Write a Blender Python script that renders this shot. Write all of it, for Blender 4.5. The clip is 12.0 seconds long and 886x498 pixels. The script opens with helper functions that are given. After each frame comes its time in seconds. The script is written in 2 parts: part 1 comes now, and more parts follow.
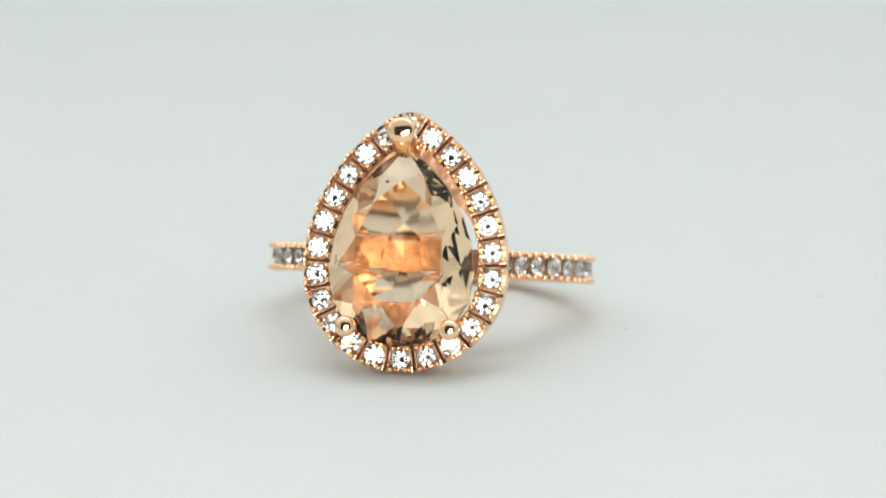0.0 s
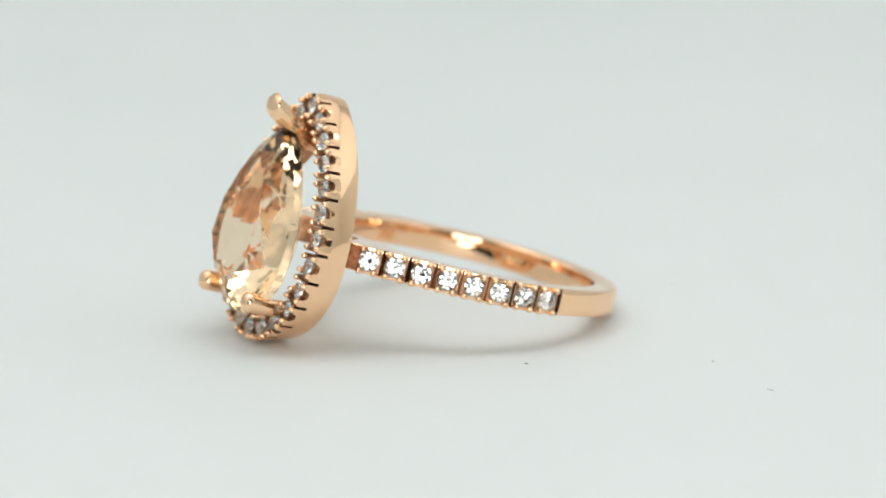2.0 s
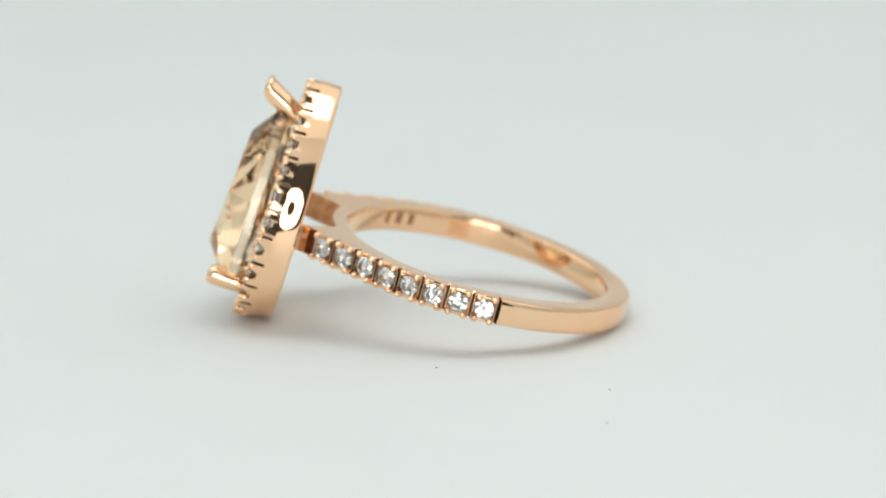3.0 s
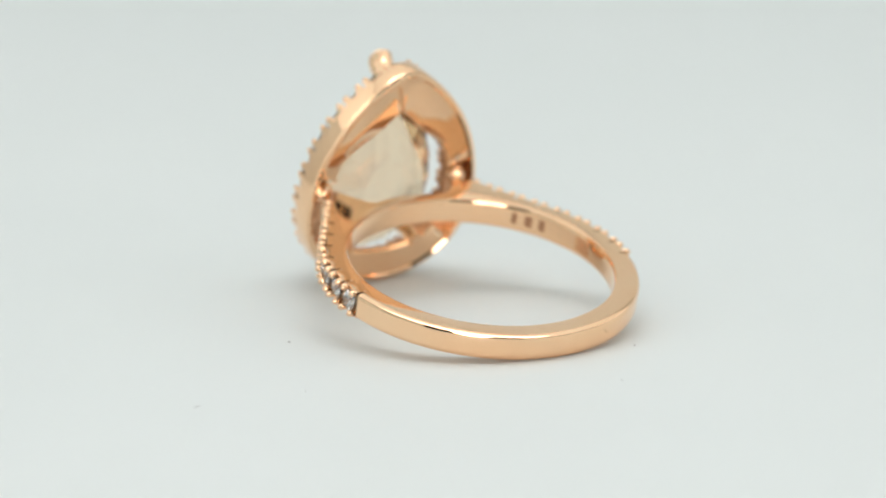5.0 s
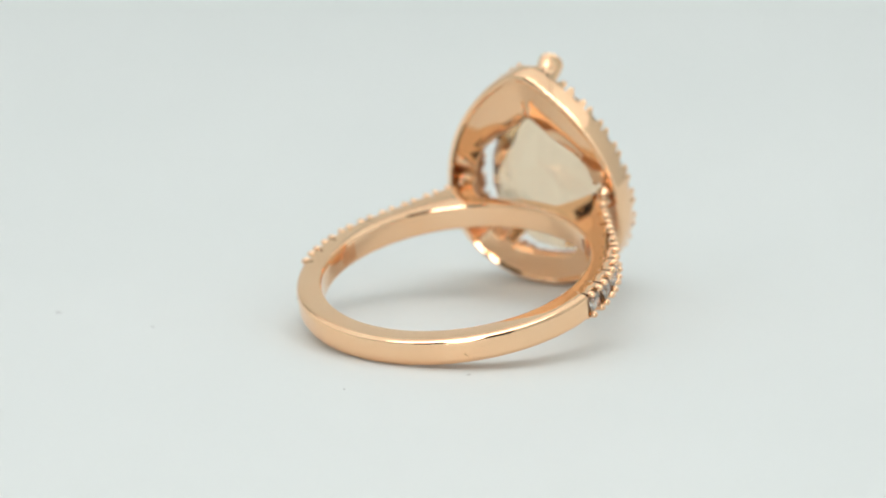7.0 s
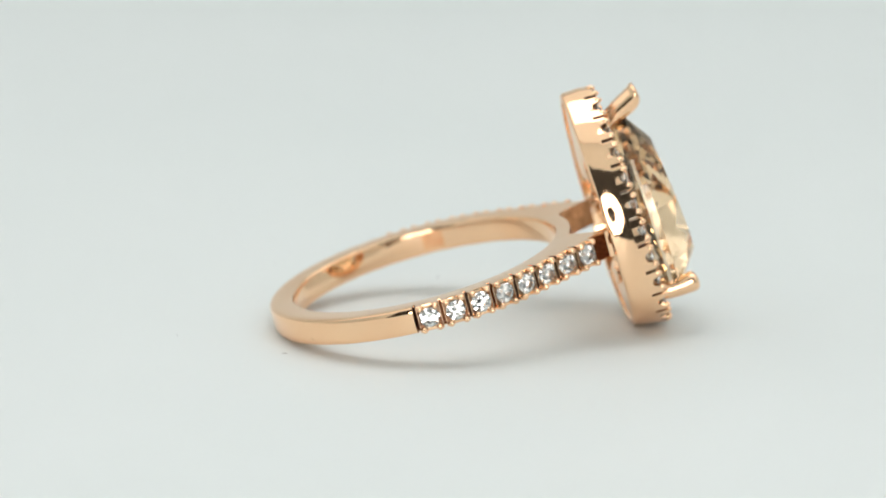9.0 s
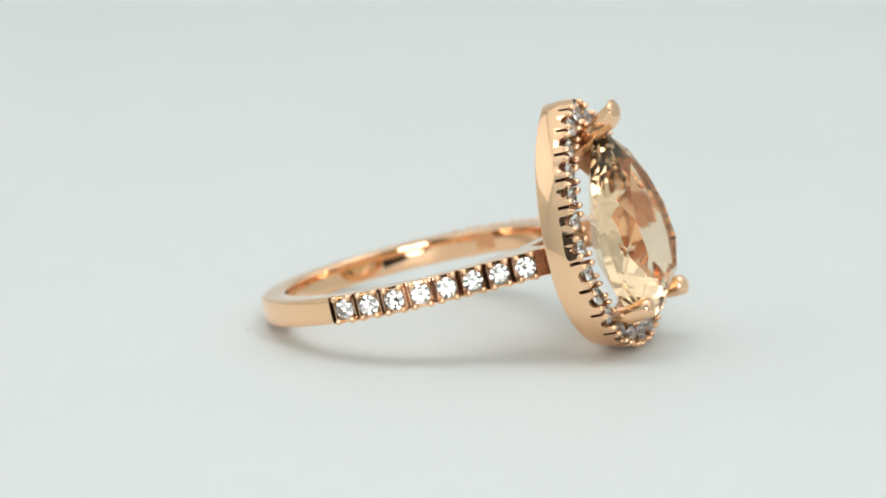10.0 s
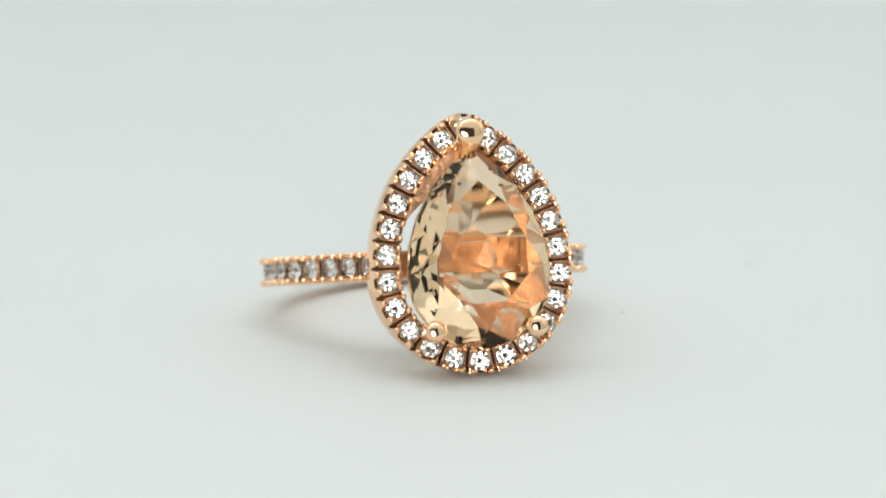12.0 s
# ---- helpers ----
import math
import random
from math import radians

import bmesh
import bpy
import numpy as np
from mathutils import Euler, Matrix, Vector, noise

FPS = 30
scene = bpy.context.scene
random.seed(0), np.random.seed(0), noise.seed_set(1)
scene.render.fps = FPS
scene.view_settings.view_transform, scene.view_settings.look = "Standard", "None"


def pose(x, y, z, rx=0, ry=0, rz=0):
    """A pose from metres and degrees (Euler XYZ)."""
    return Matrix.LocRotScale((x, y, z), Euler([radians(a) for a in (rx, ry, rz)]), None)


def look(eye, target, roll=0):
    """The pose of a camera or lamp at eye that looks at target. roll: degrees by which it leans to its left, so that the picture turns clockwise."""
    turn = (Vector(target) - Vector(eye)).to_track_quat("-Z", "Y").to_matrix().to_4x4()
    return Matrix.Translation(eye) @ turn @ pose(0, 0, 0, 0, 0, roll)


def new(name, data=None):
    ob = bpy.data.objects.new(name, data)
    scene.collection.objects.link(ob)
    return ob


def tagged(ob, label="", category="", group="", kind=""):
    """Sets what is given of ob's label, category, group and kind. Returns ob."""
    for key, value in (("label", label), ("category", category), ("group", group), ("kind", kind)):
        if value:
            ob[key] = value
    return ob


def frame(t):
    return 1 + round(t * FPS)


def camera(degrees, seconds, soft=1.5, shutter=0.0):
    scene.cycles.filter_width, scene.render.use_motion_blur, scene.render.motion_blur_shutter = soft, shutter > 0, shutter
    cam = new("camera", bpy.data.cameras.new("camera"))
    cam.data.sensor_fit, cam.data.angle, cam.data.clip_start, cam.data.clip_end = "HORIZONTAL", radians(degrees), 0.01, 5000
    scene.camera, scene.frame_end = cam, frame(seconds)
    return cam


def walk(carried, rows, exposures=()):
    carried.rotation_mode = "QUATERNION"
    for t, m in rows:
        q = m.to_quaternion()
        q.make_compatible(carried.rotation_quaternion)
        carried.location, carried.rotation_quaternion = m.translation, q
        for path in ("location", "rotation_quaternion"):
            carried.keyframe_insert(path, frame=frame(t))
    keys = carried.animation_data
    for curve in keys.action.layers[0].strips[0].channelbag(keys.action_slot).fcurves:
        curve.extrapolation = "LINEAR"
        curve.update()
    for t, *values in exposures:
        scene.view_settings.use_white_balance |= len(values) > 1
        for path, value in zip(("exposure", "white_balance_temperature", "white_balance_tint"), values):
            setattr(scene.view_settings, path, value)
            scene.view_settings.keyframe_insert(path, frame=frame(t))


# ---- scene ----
# lens and place of the still camera
cam = camera(11.935, 12.0, soft=1.8)
CAMERA_POSE = pose(-0.00041, -0.26146, 0.06839, 76.316, 0, 0) @ pose(0, 0, 0, 0, 0, 0.136)
walk(cam, [(0.0, CAMERA_POSE), (12.0, CAMERA_POSE)])
cam.data.dof.use_dof = True
cam.data.dof.focus_distance = 0.258
cam.data.dof.aperture_fstop = 36.0

MM = 0.001


# ---- light ----
def soft_box(eye, target, wide, high, watts, tint):
    lamp = bpy.data.lights.new("soft_box", "AREA")
    lamp.shape, lamp.size, lamp.size_y, lamp.energy, lamp.color = "RECTANGLE", wide, high, watts, tint
    ob = new("soft_box_light", lamp)
    ob.matrix_world = look(eye, target)
    return ob


COOL = (0.985, 1.0, 1.0)
soft_box((0, 0.03, 0.405), (0, 0.03, 0), 0.58, 0.66, 0.60, COOL)
soft_box((0, 0, 0.402), (0, 0, 0), 0.40, 0.14, 0.43, COOL)
soft_box((-0.294, 0.05, 0.2), (0, 0.05, 0.15), 0.46, 0.34, 0.22, COOL)
soft_box((0.294, 0.05, 0.2), (0, 0.05, 0.15), 0.46, 0.34, 0.22, COOL)
scene.view_settings.exposure = 0.0

world = bpy.data.worlds.new("studio_air")
scene.world = world
world.use_nodes = True
world.node_tree.nodes["Background"].inputs[0].default_value = (0.5, 0.55, 0.55, 1)
world.node_tree.nodes["Background"].inputs[1].default_value = 0.05


# ---- materials ----
def material(name, colour, rough=0.5, metal=0.0):
    m = bpy.data.materials.new(name)
    m.use_nodes = True
    b = m.node_tree.nodes["Principled BSDF"]
    b.inputs["Base Color"].default_value = (*colour, 1)
    b.inputs["Roughness"].default_value = rough
    b.inputs["Metallic"].default_value = metal
    return m, m.node_tree, b


def noise_node(tree, scale, detail=3.0):
    where = tree.nodes.new("ShaderNodeTexCoord")
    n = tree.nodes.new("ShaderNodeTexNoise")
    n.inputs["Scale"].default_value, n.inputs["Detail"].default_value = scale, detail
    tree.links.new(where.outputs["Object"], n.inputs["Vector"])
    return n


def spread(tree, source, low, high, target):
    r = tree.nodes.new("ShaderNodeMapRange")
    r.inputs["To Min"].default_value, r.inputs["To Max"].default_value = low, high
    r.inputs["From Min"].default_value, r.inputs["From Max"].default_value = 0.3, 0.7
    tree.links.new(source, r.inputs["Value"])
    tree.links.new(r.outputs[0], target)


def relief(tree, b, scale, strength, distance):
    n = noise_node(tree, scale)
    bump = tree.nodes.new("ShaderNodeBump")
    bump.inputs["Strength"].default_value, bump.inputs["Distance"].default_value = strength, distance
    tree.links.new(n.outputs["Fac"], bump.inputs["Height"])
    tree.links.new(bump.outputs[0], b.inputs["Normal"])


def two_tone(tree, b, scale, one, two):
    n = noise_node(tree, scale)
    mix = tree.nodes.new("ShaderNodeMix")
    mix.data_type = "RGBA"
    mix.inputs["A"].default_value, mix.inputs["B"].default_value = (*one, 1), (*two, 1)
    spread(tree, n.outputs["Fac"], 0, 1, mix.inputs["Factor"])
    tree.links.new(mix.outputs["Result"], b.inputs["Base Color"])


def gold_material():
    m, tree, b = material("rose_gold", (0.93, 0.60, 0.42), 0.1, 0.97)
    two_tone(tree, b, 300, (1.0, 0.675, 0.43), (1.0, 0.635, 0.385))
    spread(tree, noise_node(tree, 900).outputs["Fac"], 0.03, 0.08, b.inputs["Roughness"])
    relief(tree, b, 260, 0.12, 0.0001)
    return m


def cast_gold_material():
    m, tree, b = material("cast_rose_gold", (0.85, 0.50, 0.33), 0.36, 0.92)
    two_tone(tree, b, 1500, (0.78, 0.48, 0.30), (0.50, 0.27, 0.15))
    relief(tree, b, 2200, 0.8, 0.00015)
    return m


def gem_material(name, colour, ior):
    m = bpy.data.materials.new(name)
    m.use_nodes = True
    tree = m.node_tree
    tree.nodes.clear()
    out = tree.nodes.new("ShaderNodeOutputMaterial")
    g = tree.nodes.new("ShaderNodeBsdfGlass")
    g.inputs["Color"].default_value = (*colour, 1)
    g.inputs["Roughness"].default_value = 0.0
    g.inputs["IOR"].default_value = ior
    tree.links.new(g.outputs[0], out.inputs["Surface"])
    return m


def paper_material(name, one, two):
    m, tree, b = material(name, one, 0.6)
    two_tone(tree, b, 25, one, two)
    relief(tree, b, 1800, 0.08, 0.00005)
    return m


GOLD = gold_material()
CAST = cast_gold_material()
# dark brown puts the shade of the narrow slots into their colour
SLOT = material("shaded_slot", (0.26, 0.10, 0.05), 0.4, 1.0)
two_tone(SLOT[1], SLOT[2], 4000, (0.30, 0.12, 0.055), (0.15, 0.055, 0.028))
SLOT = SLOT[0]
PATCH = material("reddish_gold", (0.9, 0.42, 0.2), 0.25, 1.0)
two_tone(PATCH[1], PATCH[2], 1200, (0.96, 0.55, 0.31), (0.9, 0.45, 0.23))
PATCH = PATCH[0]
MORGANITE = gem_material("morganite", (1.0, 0.905, 0.785), 1.5)
DIAMOND = gem_material("diamond", (0.965, 0.96, 0.95), 2.15)
WHITE = paper_material("white_card", (0.725, 0.745, 0.735), (0.705, 0.73, 0.72))
DUST = material("dust", (0.06, 0.05, 0.045), 0.9)[0]
LINT = material("grey_lint", (0.45, 0.44, 0.43), 0.9)[0]
FLAW = material("dark_inclusion", (0.16, 0.09, 0.05), 0.7)[0]
ENGRAVE = material("engraved_line", (0.5, 0.27, 0.16), 0.5, 1.0)[0]
GLOW = bpy.data.materials.new("lamp_diffuser")
GLOW.use_nodes = True
GLOW.node_tree.nodes["Principled BSDF"].inputs["Emission Color"].default_value = (1.0, 0.98, 0.95, 1)
GLOW.node_tree.nodes["Principled BSDF"].inputs["Emission Strength"].default_value = 7.0
WALL = material("dark_laminate", (0.05, 0.05, 0.052), 0.8)[0]


# ---- helpers for parts ----
def part(name, bm, mat, parent=None, label="", smooth=40):
    bmesh.ops.recalc_face_normals(bm, faces=bm.faces)
    mesh = bpy.data.meshes.new(name)
    limit = radians(smooth)
    if smooth:
        for f in bm.faces:
            f.smooth = True
        for e in bm.edges:
            e.smooth = len(e.link_faces) == 2 and e.calc_face_angle(0) < limit
    bm.to_mesh(mesh)
    bm.free()
    mesh.materials.append(mat)
    ob = new(name, mesh)
    if parent:
        ob.parent = parent
    if label:
        ob["label"] = label
    return ob


def repeat(ob, m):
    """Another piece on the same mesh."""
    o = ob.copy()
    scene.collection.objects.link(o)
    o.matrix_basis = m
    return o


def loft(bm, rings, closed=True, caps=False):
    """Joins loops of equal length; each loop is closed."""
    verts = [[bm.verts.new(p) for p in ring] for ring in rings]
    n = len(verts[0])
    pairs = list(zip(verts, verts[1:] + verts[:1])) if closed else list(zip(verts, verts[1:]))
    for a, b in pairs:
        for i in range(n):
            j = (i + 1) % n
            bm.faces.new((a[i], a[j], b[j], b[i]))
    if caps:
        bm.faces.new(verts[0][::-1])
        bm.faces.new(verts[-1])


def box(bm, x, y, z, at=(0, 0, 0)):
    bmesh.ops.create_cube(bm, size=1, matrix=Matrix.Translation(at) @ Matrix.Diagonal((x, y, z, 1)))


# ---- studio ----
def build_studio():
    # white paper that lies in the light tent and sweeps up at its back
    bm = bmesh.new()
    line = [(-0.36, -0.006), (0.25, -0.006)]
    for k in range(1, 13):
        a = radians(90 * k / 12)
        line.append((0.25 + 0.12 * math.sin(a), -0.006 + 0.12 * (1 - math.cos(a))))
    line.append((0.37, 0.405))
    low = [(y + 0.001, z - 0.002) for y, z in line]
    loft(bm, [[(x, y, z) for y, z in line + low[::-1]] for x in (-0.295, 0.295)], closed=False, caps=True)
    tagged(part("backdrop", bm, WHITE), "white paper backdrop sweeping up behind the turntable", "backdrop", kind="structure")
    bm = bmesh.new()
    box(bm, 0.66, 0.82, 0.02, (0, 0.02, -0.0185))
    tagged(part("table", bm, WALL), "plain dark table top under white paper", "table", kind="structure")
    for name, size, at in (
        ("wall_west", (0.004, 0.58, 0.414), (-0.30, 0.09, 0.2)),
        ("wall_east", (0.004, 0.58, 0.414), (0.30, 0.09, 0.2)),
        ("wall_south_1", (0.172, 0.004, 0.414), (-0.216, -0.2, 0.2)),
        ("wall_south_2", (0.172, 0.004, 0.414), (0.216, -0.2, 0.2)),
        ("wall_south_3", (0.26, 0.004, 0.206), (0, -0.2, 0.304)),
        ("ceiling", (0.604, 0.72, 0.004), (0, 0.02, 0.411)),
    ):
        bm = bmesh.new()
        box(bm, *size, at)
        tagged(part(name, bm, WHITE), "white fabric panel of an open-fronted light tent", "ceiling" if name == "ceiling" else "wall", kind="structure")


def build_ring_light():
    """Ring lamp round the lens; its reflection shows in every polished bead."""
    light = tagged(new("ring_light"), "round white ring light around the camera lens", "ring light")
    light.matrix_world = CAMERA_POSE
    for name, mat, inner, outer, back, front in (("housing", WALL, 0.022, 0.071, 0.018, 0.0005), ("diffuser", GLOW, 0.026, 0.066, 0.0005, -0.002)):
        bm = bmesh.new()
        rings = []
        for a in np.linspace(0, 2 * math.pi, 65)[:-1]:
            rings.append([(r * math.cos(a), r * math.sin(a), z) for r, z in ((inner, back), (outer, back), (outer, front), (inner, front))])
        loft(bm, rings)
        part(name, bm, mat, light)


def build_turntable():
    bm = bmesh.new()
    rings = []
    for r, z in ((0.148, -0.006), (0.150, -0.005), (0.150, -0.001), (0.149, -0.0003), (0.148, 0.0)):
        rings.append([(r * math.cos(a), r * math.sin(a), z) for a in np.linspace(0, 2 * math.pi, 129)[:-1]])
    loft(bm, rings, closed=False, caps=True)
    return tagged(part("turntable", bm, WHITE), "round matt white rotating display turntable", "turntable")


# ---- the ring ----
# head frame: u sideways, v up the pear, n out of its face; shank frame: centre of the band
HEAD = Matrix(((1, 0, 0, 0), (0, 0.3107, -0.9505, -13.65), (0, 0.9505, 0.3107, 0.1), (0, 0, 0, 1)))
SHANK = Matrix.Translation((0, 0, 3.78)) @ Matrix.Rotation(radians(-14.7), 4, "X") @ Matrix.Translation((0, 1.6, 0)) @ Matrix.Rotation(radians(0.6), 4, "Y")
SCALE = Matrix.Diagonal((MM, MM, MM, 1))
SHEAR = 0.28
CELLS = 24


def pear_line(wide=5.4, base=0.95, middle=6.5, arc=10.03, tip=0.9):
    """Points of a pear outline at even steps from the tip round, with outward normals."""
    low = middle - base
    cu = wide - arc
    top = middle + math.sqrt((arc - tip) ** 2 - cu * cu)
    pts = []
    a1 = math.atan2(top - middle, -cu)
    for k in range(60):
        a = math.pi / 2 + (a1 - math.pi / 2) * k / 60
        pts.append((tip * math.cos(a), top + tip * math.sin(a)))
    for k in range(300):
        a = a1 * (1 - k / 300)
        pts.append((cu + arc * math.cos(a), middle + arc * math.sin(a)))
    for k in range(301):
        a = -math.pi / 2 * k / 300
        pts.append((wide * math.cos(a), middle + low * math.sin(a)))
    pts = np.array(pts)
    pts = np.vstack([pts, (pts * [-1, 1])[::-1][1:]])
    run = np.concatenate([[0], np.cumsum(np.linalg.norm(np.diff(pts, axis=0), axis=1))])

    def at(share):
        s = (share % 1.0) * run[-1]
        p = np.array([np.interp(s, run, pts[:, i]) for i in (0, 1)])
        d = 0.05
        q = np.array([np.interp((s + d) % run[-1], run, pts[:, i]) - np.interp((s - d) % run[-1], run, pts[:, i]) for i in (0, 1)])
        q /= np.linalg.norm(q)
        return p, np.array([-q[1], q[0]])

    return at


PEAR = pear_line()


def head_point(u, v, n):
    if n < 0:
        n *= 1.12 - 0.008 * v
        v -= SHEAR * n * max(0.0, 1 - v / 5.5)
    return HEAD @ Vector((u, v, n)) * MM


EDGE = ((-0.5, 0), (-0.445, 0), (-0.44, 5), (-0.4, 5), (-0.38, 1), (-0.19, 2), (-0.16, 3), (-0.08, 4), (0.0, 4), (0.08, 4), (0.16, 3), (0.19, 2), (0.38, 1), (0.4, 5), (0.44, 5), (0.445, 0))
EDGE_HEIGHT = (-0.62, 0.12, -0.02, -0.2, -0.34, 0.10)


def build_halo(ring):
    bm = bmesh.new()
    rings = []
    for k in range(CELLS):
        for x, kind in EDGE:
            p, normal = PEAR((k + x) / CELLS)
            e = EDGE_HEIGHT[kind]
            f = (-0.9, -0.62, -0.62, -0.62, -0.62, -0.12)[kind]
            prof = [(-0.82, e), (-0.5, e), (-0.47, f), (0.47, f), (0.5, e), (0.80, e), (0.88, -0.6), (0.9, -0.72), (0.9, -1.68), (0.86, -1.86),
                    (0.74, -1.95), (0.57, -1.98), (0.44, -1.9), (0.38, -1.0), (-0.7, -0.95), (-0.82, -0.8)]
            rings.append([head_point(*(p + normal * d), n) for d, n in prof])
    loft(bm, rings)
    bm.faces.ensure_lookup_table()
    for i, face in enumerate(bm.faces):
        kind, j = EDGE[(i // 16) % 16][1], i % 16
        # slot faces between the cells take the shade-coloured material
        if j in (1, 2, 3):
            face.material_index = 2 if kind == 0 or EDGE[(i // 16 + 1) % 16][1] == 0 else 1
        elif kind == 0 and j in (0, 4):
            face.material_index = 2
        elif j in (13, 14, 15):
            # on the hollow back, darker cast gold stands in for a black reflection
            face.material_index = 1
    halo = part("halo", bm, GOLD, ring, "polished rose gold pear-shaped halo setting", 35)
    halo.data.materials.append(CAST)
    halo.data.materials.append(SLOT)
    # thick plates that close the back of the halo at its tip and its foot
    for low, high, mid, reach, wide in ((-0.225, 0.225, 0.0, 0.205, 1.15), (0.36, 0.64, 0.5, 0.13, 0.55)):
        bm = bmesh.new()
        rings = []
        for s in np.linspace(low, high, 60):
            p, normal = PEAR(s)
            share = min(s - low, high - s) / (high - low)
            drop = 0.35 * max(0.0, 1 - share / 0.07) ** 2
            w = min(1.0, max(0.0, (reach - abs(s - mid)) / 0.12))
            far = 0.95 + wide * w * w * (3 - 2 * w)
            a, m, b = p + normal * 0.45, p - normal * 0.4, p - normal * far
            if p[0] * b[0] < 0:
                b[0] = 0.0
            edge = 0.88 * b + 0.12 * m
            rings.append([head_point(*a, -0.98), head_point(*m, -0.98), head_point(*b, -0.95), head_point(*b, -1.4), head_point(*edge, -1.55),
                          head_point(*m, -1.72 + drop), head_point(*a, -1.84 + drop)])
        loft(bm, rings, closed=False, caps=True)
        bm.faces.ensure_lookup_table()
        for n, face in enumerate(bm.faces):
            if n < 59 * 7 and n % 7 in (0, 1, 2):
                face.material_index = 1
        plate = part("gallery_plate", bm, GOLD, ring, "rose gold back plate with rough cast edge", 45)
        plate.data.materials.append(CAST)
    # lumps of solder where the shoulders meet the halo
    for side in (-1, 1):
        bm = bmesh.new()
        bmesh.ops.create_icosphere(bm, subdivisions=4, radius=1.0)
        for v in bm.verts:
            w = v.co.copy()
            v.co *= 1 + 0.3 * noise.noise(w * 1.9 + Vector((side * 4, 0, 0))) + 0.12 * noise.noise(w * 5)
        bmesh.ops.transform(bm, matrix=SCALE @ HEAD @ Matrix.Translation((side * 5.05, 7.6, -1.5)) @ Matrix.Rotation(radians(side * 16), 4, "Z") @ Matrix.Diagonal((0.55, 0.75, 0.6, 1)), verts=bm.verts)
        part("shoulder_joint", bm, GOLD, ring, "uneven soldered joint of polished gold", 60)
    return halo


def build_gem(girdle, centre, table, low, sectors, share, edge=0.06, crown=None, waist=(0.52, 0.80), inner=(0.60, 0.30), lean=0.0):
    """A brilliant: girdle(k) outline points in a ring of 2 * sectors, table height, pavilion depth."""
    bm = bmesh.new()
    c = np.array(centre)
    ct = np.array(crown or centre)
    g = [np.array(girdle(k / (2 * sectors))) for k in range(2 * sectors)]
    mid = lambda k, s: c + (np.array(girdle(k / (2 * sectors))) - c) * s
    high = lambda k, s: ct + (np.array(girdle(k / (2 * sectors))) - ct) * s
    V = lambda p, n: bm.verts.new((p[0], p[1], n))
    gt = [V(p, edge) for p in g]
    gb = [V(p, -edge) for p in g]
    tb = [V(high(2 * k, share), table - lean * (high(2 * k, share)[1] - ct[1])) for k in range(sectors)]
    st = [V(high(2 * k + 1, (1 + share) * 0.5 + 0.03), table * 0.62) for k in range(sectors)]
    pm = [V(mid(2 * k + 1, inner[0]), -low * waist[0]) for k in range(sectors)]
    pk = [V(mid(2 * k, inner[1]), -low * waist[1]) for k in range(sectors)]
    cu = V(c, -low)
    bm.faces.new(tb)
    n2 = 2 * sectors
    for k in range(sectors):
        j = (k + 1) % sectors
        h = k - 1
        bm.faces.new((tb[k], st[k], tb[j]))
        bm.faces.new((tb[k], st[h], gt[2 * k]))
        bm.faces.new((tb[k], gt[2 * k], st[k]))
        bm.faces.new((st[k], gt[2 * k], gt[2 * k + 1]))
        bm.faces.new((st[k], gt[2 * k + 1], gt[(2 * k + 2) % n2]))
        bm.faces.new((gb[2 * k], pm[k], gb[2 * k + 1]))
        bm.faces.new((gb[2 * k + 1], pm[k], gb[(2 * k + 2) % n2]))
        bm.faces.new((gb[2 * k], pm[h], pk[k]))
        bm.faces.new((gb[2 * k], pk[k], pm[k]))
        bm.faces.new((pm[k], pk[k], pk[j]))
        bm.faces.new((pk[k], cu, pk[j]))
    for k in range(n2):
        j = (k + 1) % n2
        bm.faces.new((gt[k], gb[k], gb[j], gt[j]))
    return bm


def build_stone(ring):
    line = pear_line(4.42, 1.6, 5.95, 9.2, 0.5)
    bm = build_gem(lambda s: line(s)[0], (0, 6.8), 1.8, 2.15, 9, 0.63, 0.28, (0, 8.2), (0.62, 0.93), (0.62, 0.34), 0.06)
    bmesh.ops.transform(bm, matrix=SCALE @ HEAD @ Matrix.Translation((0, 0, 1.08)), verts=bm.verts)
    stone = part("centre_stone", bm, MORGANITE, ring, "faceted peach morganite, pear cut", 0)
    # natural dark specks inside the stone
    for u, v, n, r in ((1.0, 12.3, 1.5, 0.16), (1.45, 11.3, 1.6, 0.14), (-0.9, 11.5, 1.6, 0.15), (1.2, 12.0, 1.4, 0.1), (-1.6, 5.2, 1.2, 0.06), (-1.4, 5.0, 1.2, 0.05), (-1.5, 5.4, 1.1, 0.05)):
        bm = bmesh.new()
        bmesh.ops.create_icosphere(bm, subdivisions=1, radius=r, matrix=Matrix.Translation((u, v, n)) @ Matrix.Diagonal((1, 0.7, 0.5, 1)))
        bmesh.ops.transform(bm, matrix=SCALE @ HEAD, verts=bm.verts)
        part("inclusion", bm, FLAW, stone, "", 60)
    return stone


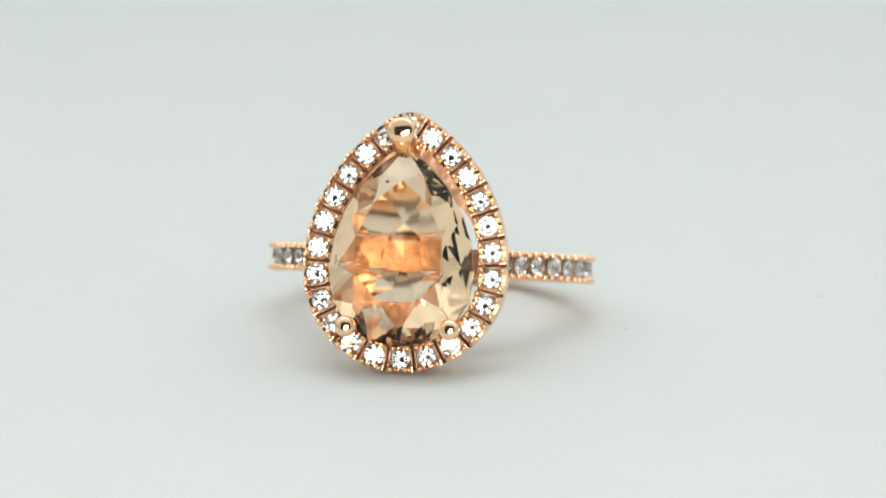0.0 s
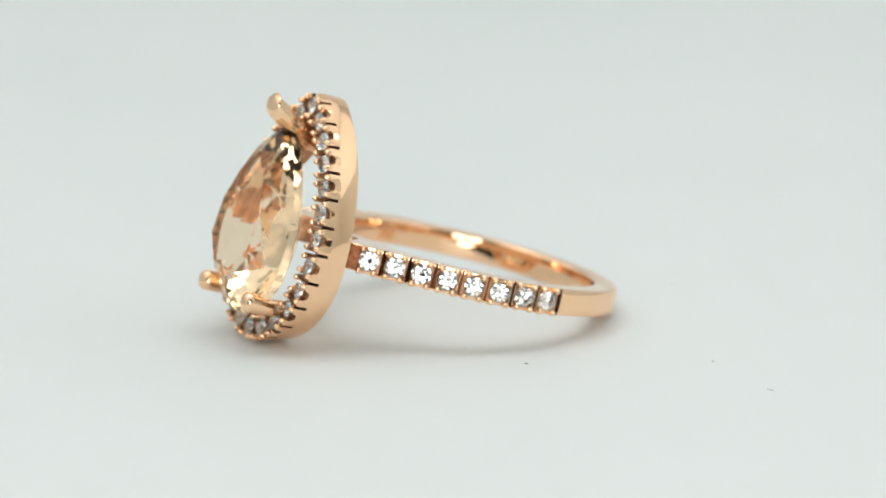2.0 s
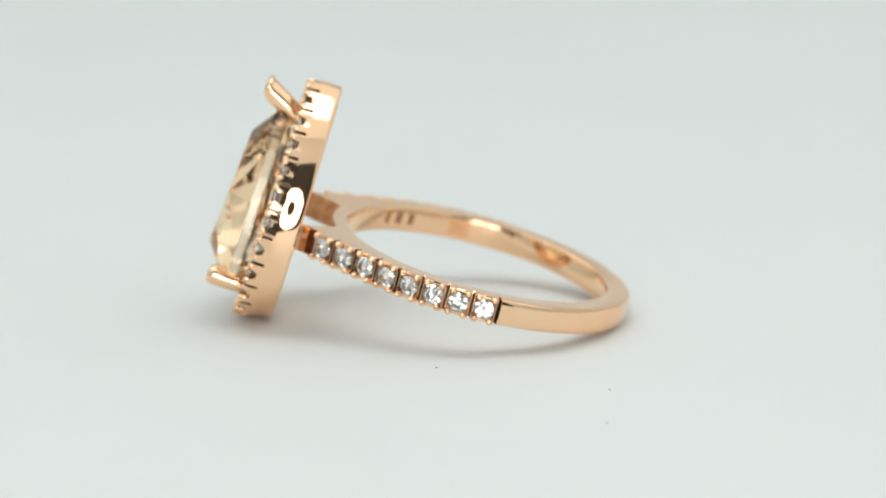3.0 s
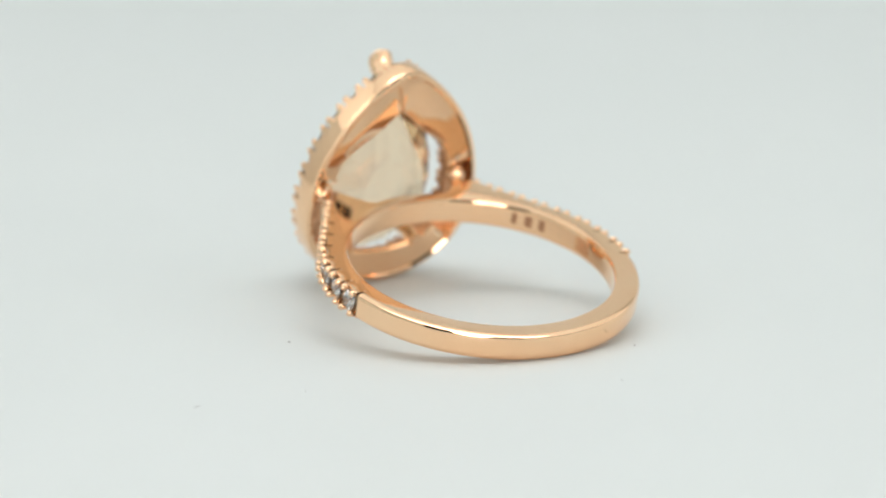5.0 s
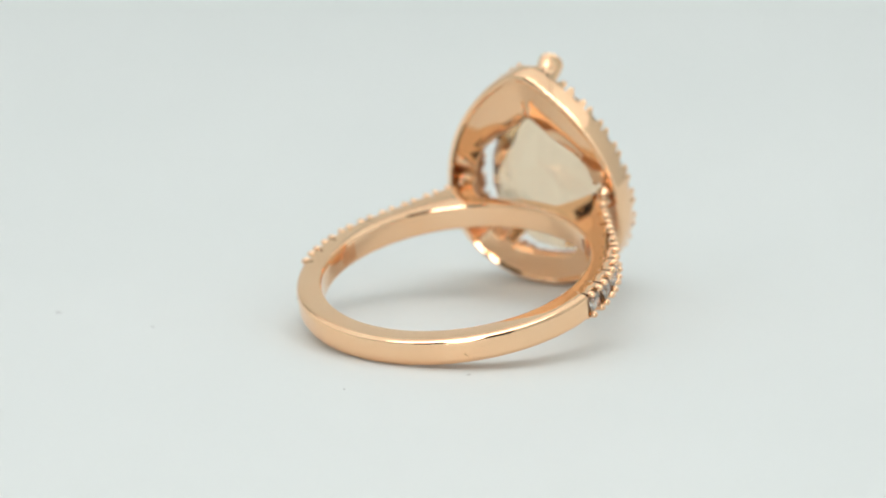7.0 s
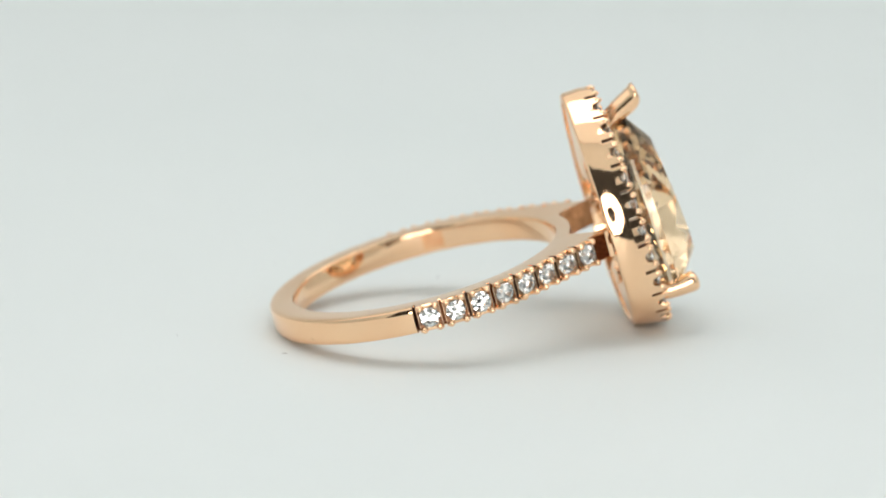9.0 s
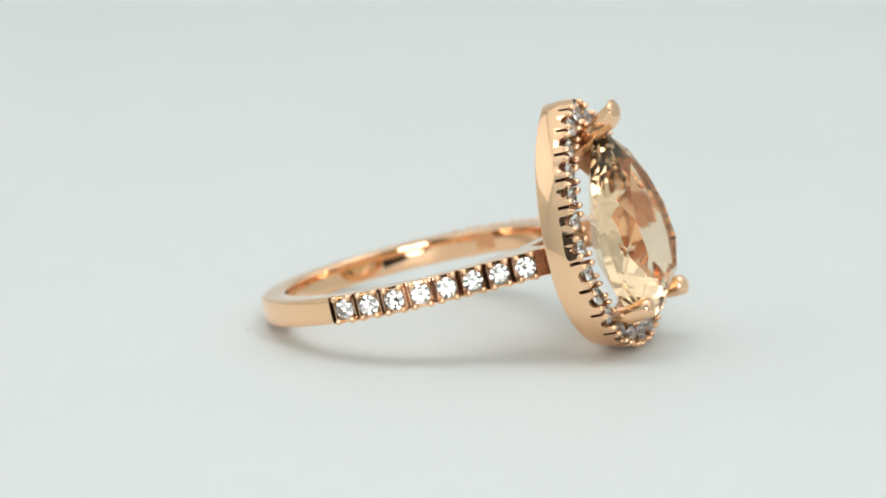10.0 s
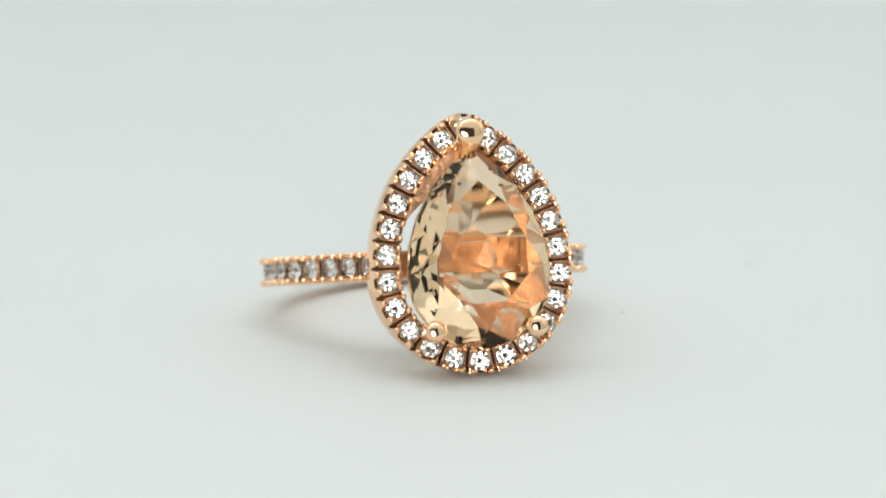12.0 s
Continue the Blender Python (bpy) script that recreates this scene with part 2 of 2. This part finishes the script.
def sweep(bm, path, radii, squash=1.0, steps=16):
    """A rounded bar along a path with a radius at each point."""
    pts = [Vector(p) for p in path]
    fine, rad = [], []
    for i in range(len(pts) - 1):
        for k in range(6):
            w = k / 6
            fine.append(pts[i].lerp(pts[i + 1], w))
            rad.append(radii[i] * (1 - w) + radii[i + 1] * w)
    fine.append(pts[-1])
    rad.append(radii[-1])
    for _ in range(6):
        fine = [fine[0]] + [(fine[i - 1] + 2 * fine[i] + fine[i + 1]) / 4 for i in range(1, len(fine) - 1)] + [fine[-1]]
    rings = []
    for i, p in enumerate(fine):
        way = (fine[min(i + 1, len(fine) - 1)] - fine[max(i - 1, 0)]).normalized()
        side = Vector((1, 0, 0)) - way * way.x
        side.normalize()
        other = way.cross(side)
        rings.append([p + side * (rad[i] * math.cos(a)) + other * (rad[i] * squash * math.sin(a)) for a in np.linspace(0, 2 * math.pi, steps + 1)[:-1]])
    # round the free end
    way = (fine[-1] - fine[-2]).normalized()
    for h, s in ((0.2, 0.96), (0.4, 0.84), (0.54, 0.6), (0.61, 0.28)):
        rings.append([fine[-1] + way * (rad[-1] * h) + (q - fine[-1]) * s for q in rings[len(fine) - 1]])
    loft(bm, rings, closed=False, caps=True)


def build_prongs(ring):
    bm = bmesh.new()
    sweep(bm, [(0, 12.9, -1.0), (0, 13.05, -0.4), (-0.1, 13.9, 1.0), (-0.2, 14.75, 2.85)], (0.62, 0.66, 0.78, 0.88), 0.85)
    # the end is filed flat
    for v in bm.verts:
        if v.co.z > 2.3:
            v.co.z = 2.3 + (v.co.z - 2.3) * 0.42
    bmesh.ops.transform(bm, matrix=SCALE @ HEAD, verts=bm.verts)
    part("prong", bm, GOLD, ring, "", 60)
    for s in (-1, 1):
        bm = bmesh.new()
        sweep(bm, [(s * 2.75, 3.0, -1.9), (s * 3.05, 2.75, -0.3), (s * 3.2, 2.65, 1.0), (s * 3.15, 2.75, 2.2)], (0.55, 0.55, 0.56, 0.66))
        bmesh.ops.transform(bm, matrix=SCALE @ HEAD, verts=bm.verts)
        part("prong", bm, GOLD, ring, "", 60)


def round_gem(r):
    bm = build_gem(lambda s: (r * math.sin(2 * math.pi * s), r * math.cos(2 * math.pi * s)), (0, 0), 0.32 * r, 0.86 * r, 8, 0.56, 0.03 * r, None, (0.41, 0.71))
    bmesh.ops.transform(bm, matrix=SCALE, verts=bm.verts)
    return bm


def bead(r):
    bm = bmesh.new()
    bmesh.ops.create_icosphere(bm, subdivisions=2, radius=r * MM, matrix=Matrix.Diagonal((1, 1, 1.5, 1)))
    return bm


def metres(m):
    m = m.copy()
    m.translation *= MM
    return m


def build_halo_stones(ring):
    rng = random.Random(4)
    first = bead_first = None
    for k in range(CELLS):
        p, normal = PEAR(k / CELLS)
        turn = Matrix(((normal[1], normal[0], 0, p[0]), (-normal[0], normal[1], 0, p[1]), (0, 0, 1, 0), (0, 0, 0, 1)))
        m = HEAD @ turn @ Matrix.Translation((0, 0, 0.02)) @ pose(0, 0, 0, rng.uniform(-7, 7), rng.uniform(-7, 7), rng.uniform(0, 45))
        if first is None:
            first = part("diamond", round_gem(0.60), DIAMOND, ring, "small round white diamond", 0)
            first.matrix_basis = metres(m)
        else:
            repeat(first, metres(m))
        for sx in (-1, 1):
            for d in (-0.66, 0.66):
                q, nn = PEAR((k + sx * 0.31) / CELLS)
                m = HEAD @ Matrix.Translation((*(q + nn * d), 0.08)) @ pose(0, 0, 0, 0, 0, rng.uniform(0, 90))
                if bead_first is None:
                    bead_first = part("bead", bead(0.2), GOLD, ring, "", 60)
                    bead_first.matrix_basis = metres(m)
                else:
                    repeat(bead_first, metres(m))
    return first, bead_first


BAND = 10.15
BEND = 58.0
STONE_STEPS = [5.2 - 1.68 * k for k in range(8)]
PLAIN = 58.0 + math.degrees((1.68 * 7.57 - 5.2) / 10.15)


def band_turn(step):
    """Turn from the front of a place on the band's outside: straight shoulder for steps over 0, round behind."""
    return BEND - math.degrees(math.atan(step / BAND) if step > 0 else step / BAND)


def band_step(turn):
    d = radians(BEND - turn)
    return BAND * (math.tan(d) if d > 0 else d)


def band_radius(turn):
    """Radius of the rims and of the floor between them, at a turn from the front."""
    a = abs((turn + 180) % 360 - 180)
    if a < 16:
        return 9.55, 9.55
    if a < 21.9:
        w = (a - 16) / 5.9
        return 9.55 + 2.9 * w * w, 9.55 + 2.9 * w * w
    k = 1 / math.cos(radians(max(BEND - a, 0)))
    rim = BAND * k
    x = (STONE_STEPS[0] - band_step(a)) / 1.68
    if x > 7.57:
        return rim, rim
    if x < -0.42:
        return rim - 0.5, rim - 0.5
    x = (x + 0.5) % 1.0 - 0.5
    if abs(x) > 0.45:
        return rim - 0.6, rim - 0.85
    if abs(x) > 0.415:
        return rim - 0.02, rim - 0.14
    return (rim - 0.22 if abs(x) < 0.18 else rim), rim - 0.8


def build_shank(ring):
    bm = bmesh.new()
    rings = []
    turns = list(np.arange(-180, 180, 2.0))
    for s in (-1, 1):
        for k in range(8):
            for x in (-0.5, -0.455, -0.445, -0.42, -0.41, -0.2, -0.17, 0.0, 0.17, 0.2, 0.41, 0.42, 0.445, 0.455):
                turns.append(s * band_turn(STONE_STEPS[0] - 1.68 * (k + x)))
        turns += [s * 16.0, s * 19.0, s * 21.8, s * 22.0, s * band_turn(STONE_STEPS[0] - 1.68 * 7.56), s * band_turn(STONE_STEPS[0] - 1.68 * 7.58)]
        turns += [s * band_turn(STONE_STEPS[0] + 1.68 * 0.57), s * band_turn(STONE_STEPS[0] + 1.68 * 0.59)]
    turns = sorted({round(t, 3) for t in turns})
    for t in turns:
        e, f = band_radius(t)
        r, h = 8.52, 0.85
        plain = abs(t) > PLAIN
        c, w = (0.36, 0.42) if plain else (0.07, 0.2)
        up = [(r, h - 0.24), (r + 0.02, h - 0.12), (r + 0.09, h - 0.03), (r + 0.2, h), (e - c - 0.04, h), (e - c, h), (e - 0.55 * c, h - 0.1 * c), (e - 0.25 * c, h - 0.25 * c),
              (e - 0.1 * c, h - 0.55 * c), (e, h - c), (e, h - w), (f, h - w - 0.03)]
        prof = up + [(q, -z) for q, z in up[::-1]]
        a = radians(t)
        rings.append([SHANK @ Vector((q * math.sin(a), -q * math.cos(a), z)) * MM for q, z in prof])
    loft(bm, rings)
    bm.faces.ensure_lookup_table()
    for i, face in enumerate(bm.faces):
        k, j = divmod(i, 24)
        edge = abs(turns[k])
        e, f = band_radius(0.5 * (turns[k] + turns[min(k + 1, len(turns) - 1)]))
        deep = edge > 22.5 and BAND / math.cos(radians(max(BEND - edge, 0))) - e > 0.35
        # cut slots and the shoulder ends by the halo get the painted shade
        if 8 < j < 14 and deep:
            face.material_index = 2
        elif (j in (10, 11, 12) and e - f > 0.3) or (5 < j < 17 and edge < 21.9):
            face.material_index = 1
    shank = part("shank", bm, GOLD, ring, "polished rose gold band with pave shoulders", 35)
    shank.data.materials.append(CAST)
    shank.data.materials.append(SLOT)
    # marks stamped inside the band, too fine to read
    for turn, wide in ((-45.5, 0.35), (-52, 0.5), (-58.5, 0.45)):
        bm = bmesh.new()
        box(bm, wide * MM, 0.02 * MM, 0.75 * MM)
        mark = part("stamped_mark", bm, ENGRAVE, shank, "", 0)
        mark.matrix_basis = metres(SHANK @ Matrix.Rotation(radians(turn), 4, "Z") @ Matrix.Translation((0, -8.515, 0.05)))
    for s in (-1, 1):
        bm = bmesh.new()
        rings = []
        for k in range(9):
            a = radians(s * (77 + 9 * k / 8))
            rings.append([SHANK @ Vector((q * math.sin(a), -q * math.cos(a), z)) * MM for q, z in ((8.55, -0.55), (8.55, 0.55), (8.512, 0.52), (8.512, -0.52))])
        loft(bm, rings, closed=False, caps=True)
        part("solder_patch", bm, PATCH, shank, "reddish solder patch inside the band", 40)
    return shank


def build_shank_stones(ring, gem, ball):
    rng = random.Random(9)
    for s in (-1, 1):
        for step in STONE_STEPS:
            def seat(along, deep, z):
                q = step + along
                a = band_turn(min(q, 0)) if q < 0 else BEND
                base = Matrix.Translation((max(q, 0), -BAND + deep, 0))
                m = Matrix.Rotation(radians(a), 4, "Z") @ Matrix.Scale(-1, 4, (1, 0, 0)) @ base
                p = m @ Vector((0, 0, 0))
                t = radians(s * a)
                turn = Matrix.Rotation(t, 4, "Z") @ Matrix.Rotation(radians(90), 4, "X")
                turn.translation = (s * p.x, p.y, z)
                return SHANK @ turn
            repeat(gem, metres(seat(0, 0.12, 0) @ pose(0, 0, 0, rng.uniform(-7, 7), rng.uniform(-7, 7), rng.uniform(0, 45)) @ Matrix.Scale(1.06, 4)))
            for x in (-0.48, 0.48):
                for z in (-0.69, 0.69):
                    repeat(ball, metres(seat(x, 0.03, z) @ Matrix.Scale(1.15, 4)))


def build_ring():
    ring = tagged(new("ring"), "rose gold pear morganite ring with diamond halo", "ring")
    build_halo(ring)
    build_stone(ring)
    build_prongs(ring)
    build_shank(ring)
    gem, ball = build_halo_stones(ring)
    build_shank_stones(ring, gem, ball)
    return ring


def build_dust():
    """Specks and fibres on the turntable, in the ring's own plan in millimetres."""
    rng = random.Random(2)
    made = []
    for x, y, long, wide, turn in ((12.65, -0.5, 0.26, 0.09, 40), (-5.6, 11.0, 0.40, 0.07, 70), (24.5, 9.8, 0.55, 0.05, 15), (-0.49, 17.42, 0.18, 0.08, 0), (17.3, 10.05, 0.2, 0.07, 60)):
        bm = bmesh.new()
        bmesh.ops.create_icosphere(bm, subdivisions=2, radius=0.5, matrix=Matrix.Diagonal((long * MM, wide * MM, 0.05 * MM, 1)))
        for v in bm.verts:
            v.co *= rng.uniform(0.8, 1.2)
        ob = tagged(part("dust_speck", bm, DUST if x > 0 and x < 13 else LINT), "tiny dark fibre of dust on the white turntable", "dust", "dust on the turntable")
        made.append((ob, pose(x * MM, y * MM, 0.02 * MM, 0, 0, turn)))
    return made


build_studio()
build_ring_light()
turntable = build_turntable()
ring = build_ring()
dust = build_dust()


# ---- movement ----
def turned(t):
    """The turntable's turn at t seconds, in degrees."""
    return -28.36 * t + TURN_DRIFT(t)


DRIFT = np.polyfit((0, 1, 2, 3.2, 9, 10, 11, 12), (0, 0.88, 0.98, 0.77, -1.41, -0.89, 0.02, 1.34), 4)


def TURN_DRIFT(t):
    return float(np.polyval(DRIFT, t))


REST = pose(0, 0, 0, 0, 0, -7.245) @ pose(-0.00133, 0, 0)


def motions():
    times = [round(0.2 * k, 2) for k in range(61)]
    walk(turntable, [(t, pose(0, 0, 0, 0, 0, turned(t))) for t in times])
    walk(ring, [(t, pose(0, 0, 0, 0, 0, turned(t)) @ REST) for t in times])
    for speck, place in dust:
        walk(speck, [(t, pose(0, 0, 0, 0, 0, turned(t)) @ REST @ place) for t in times])


motions()
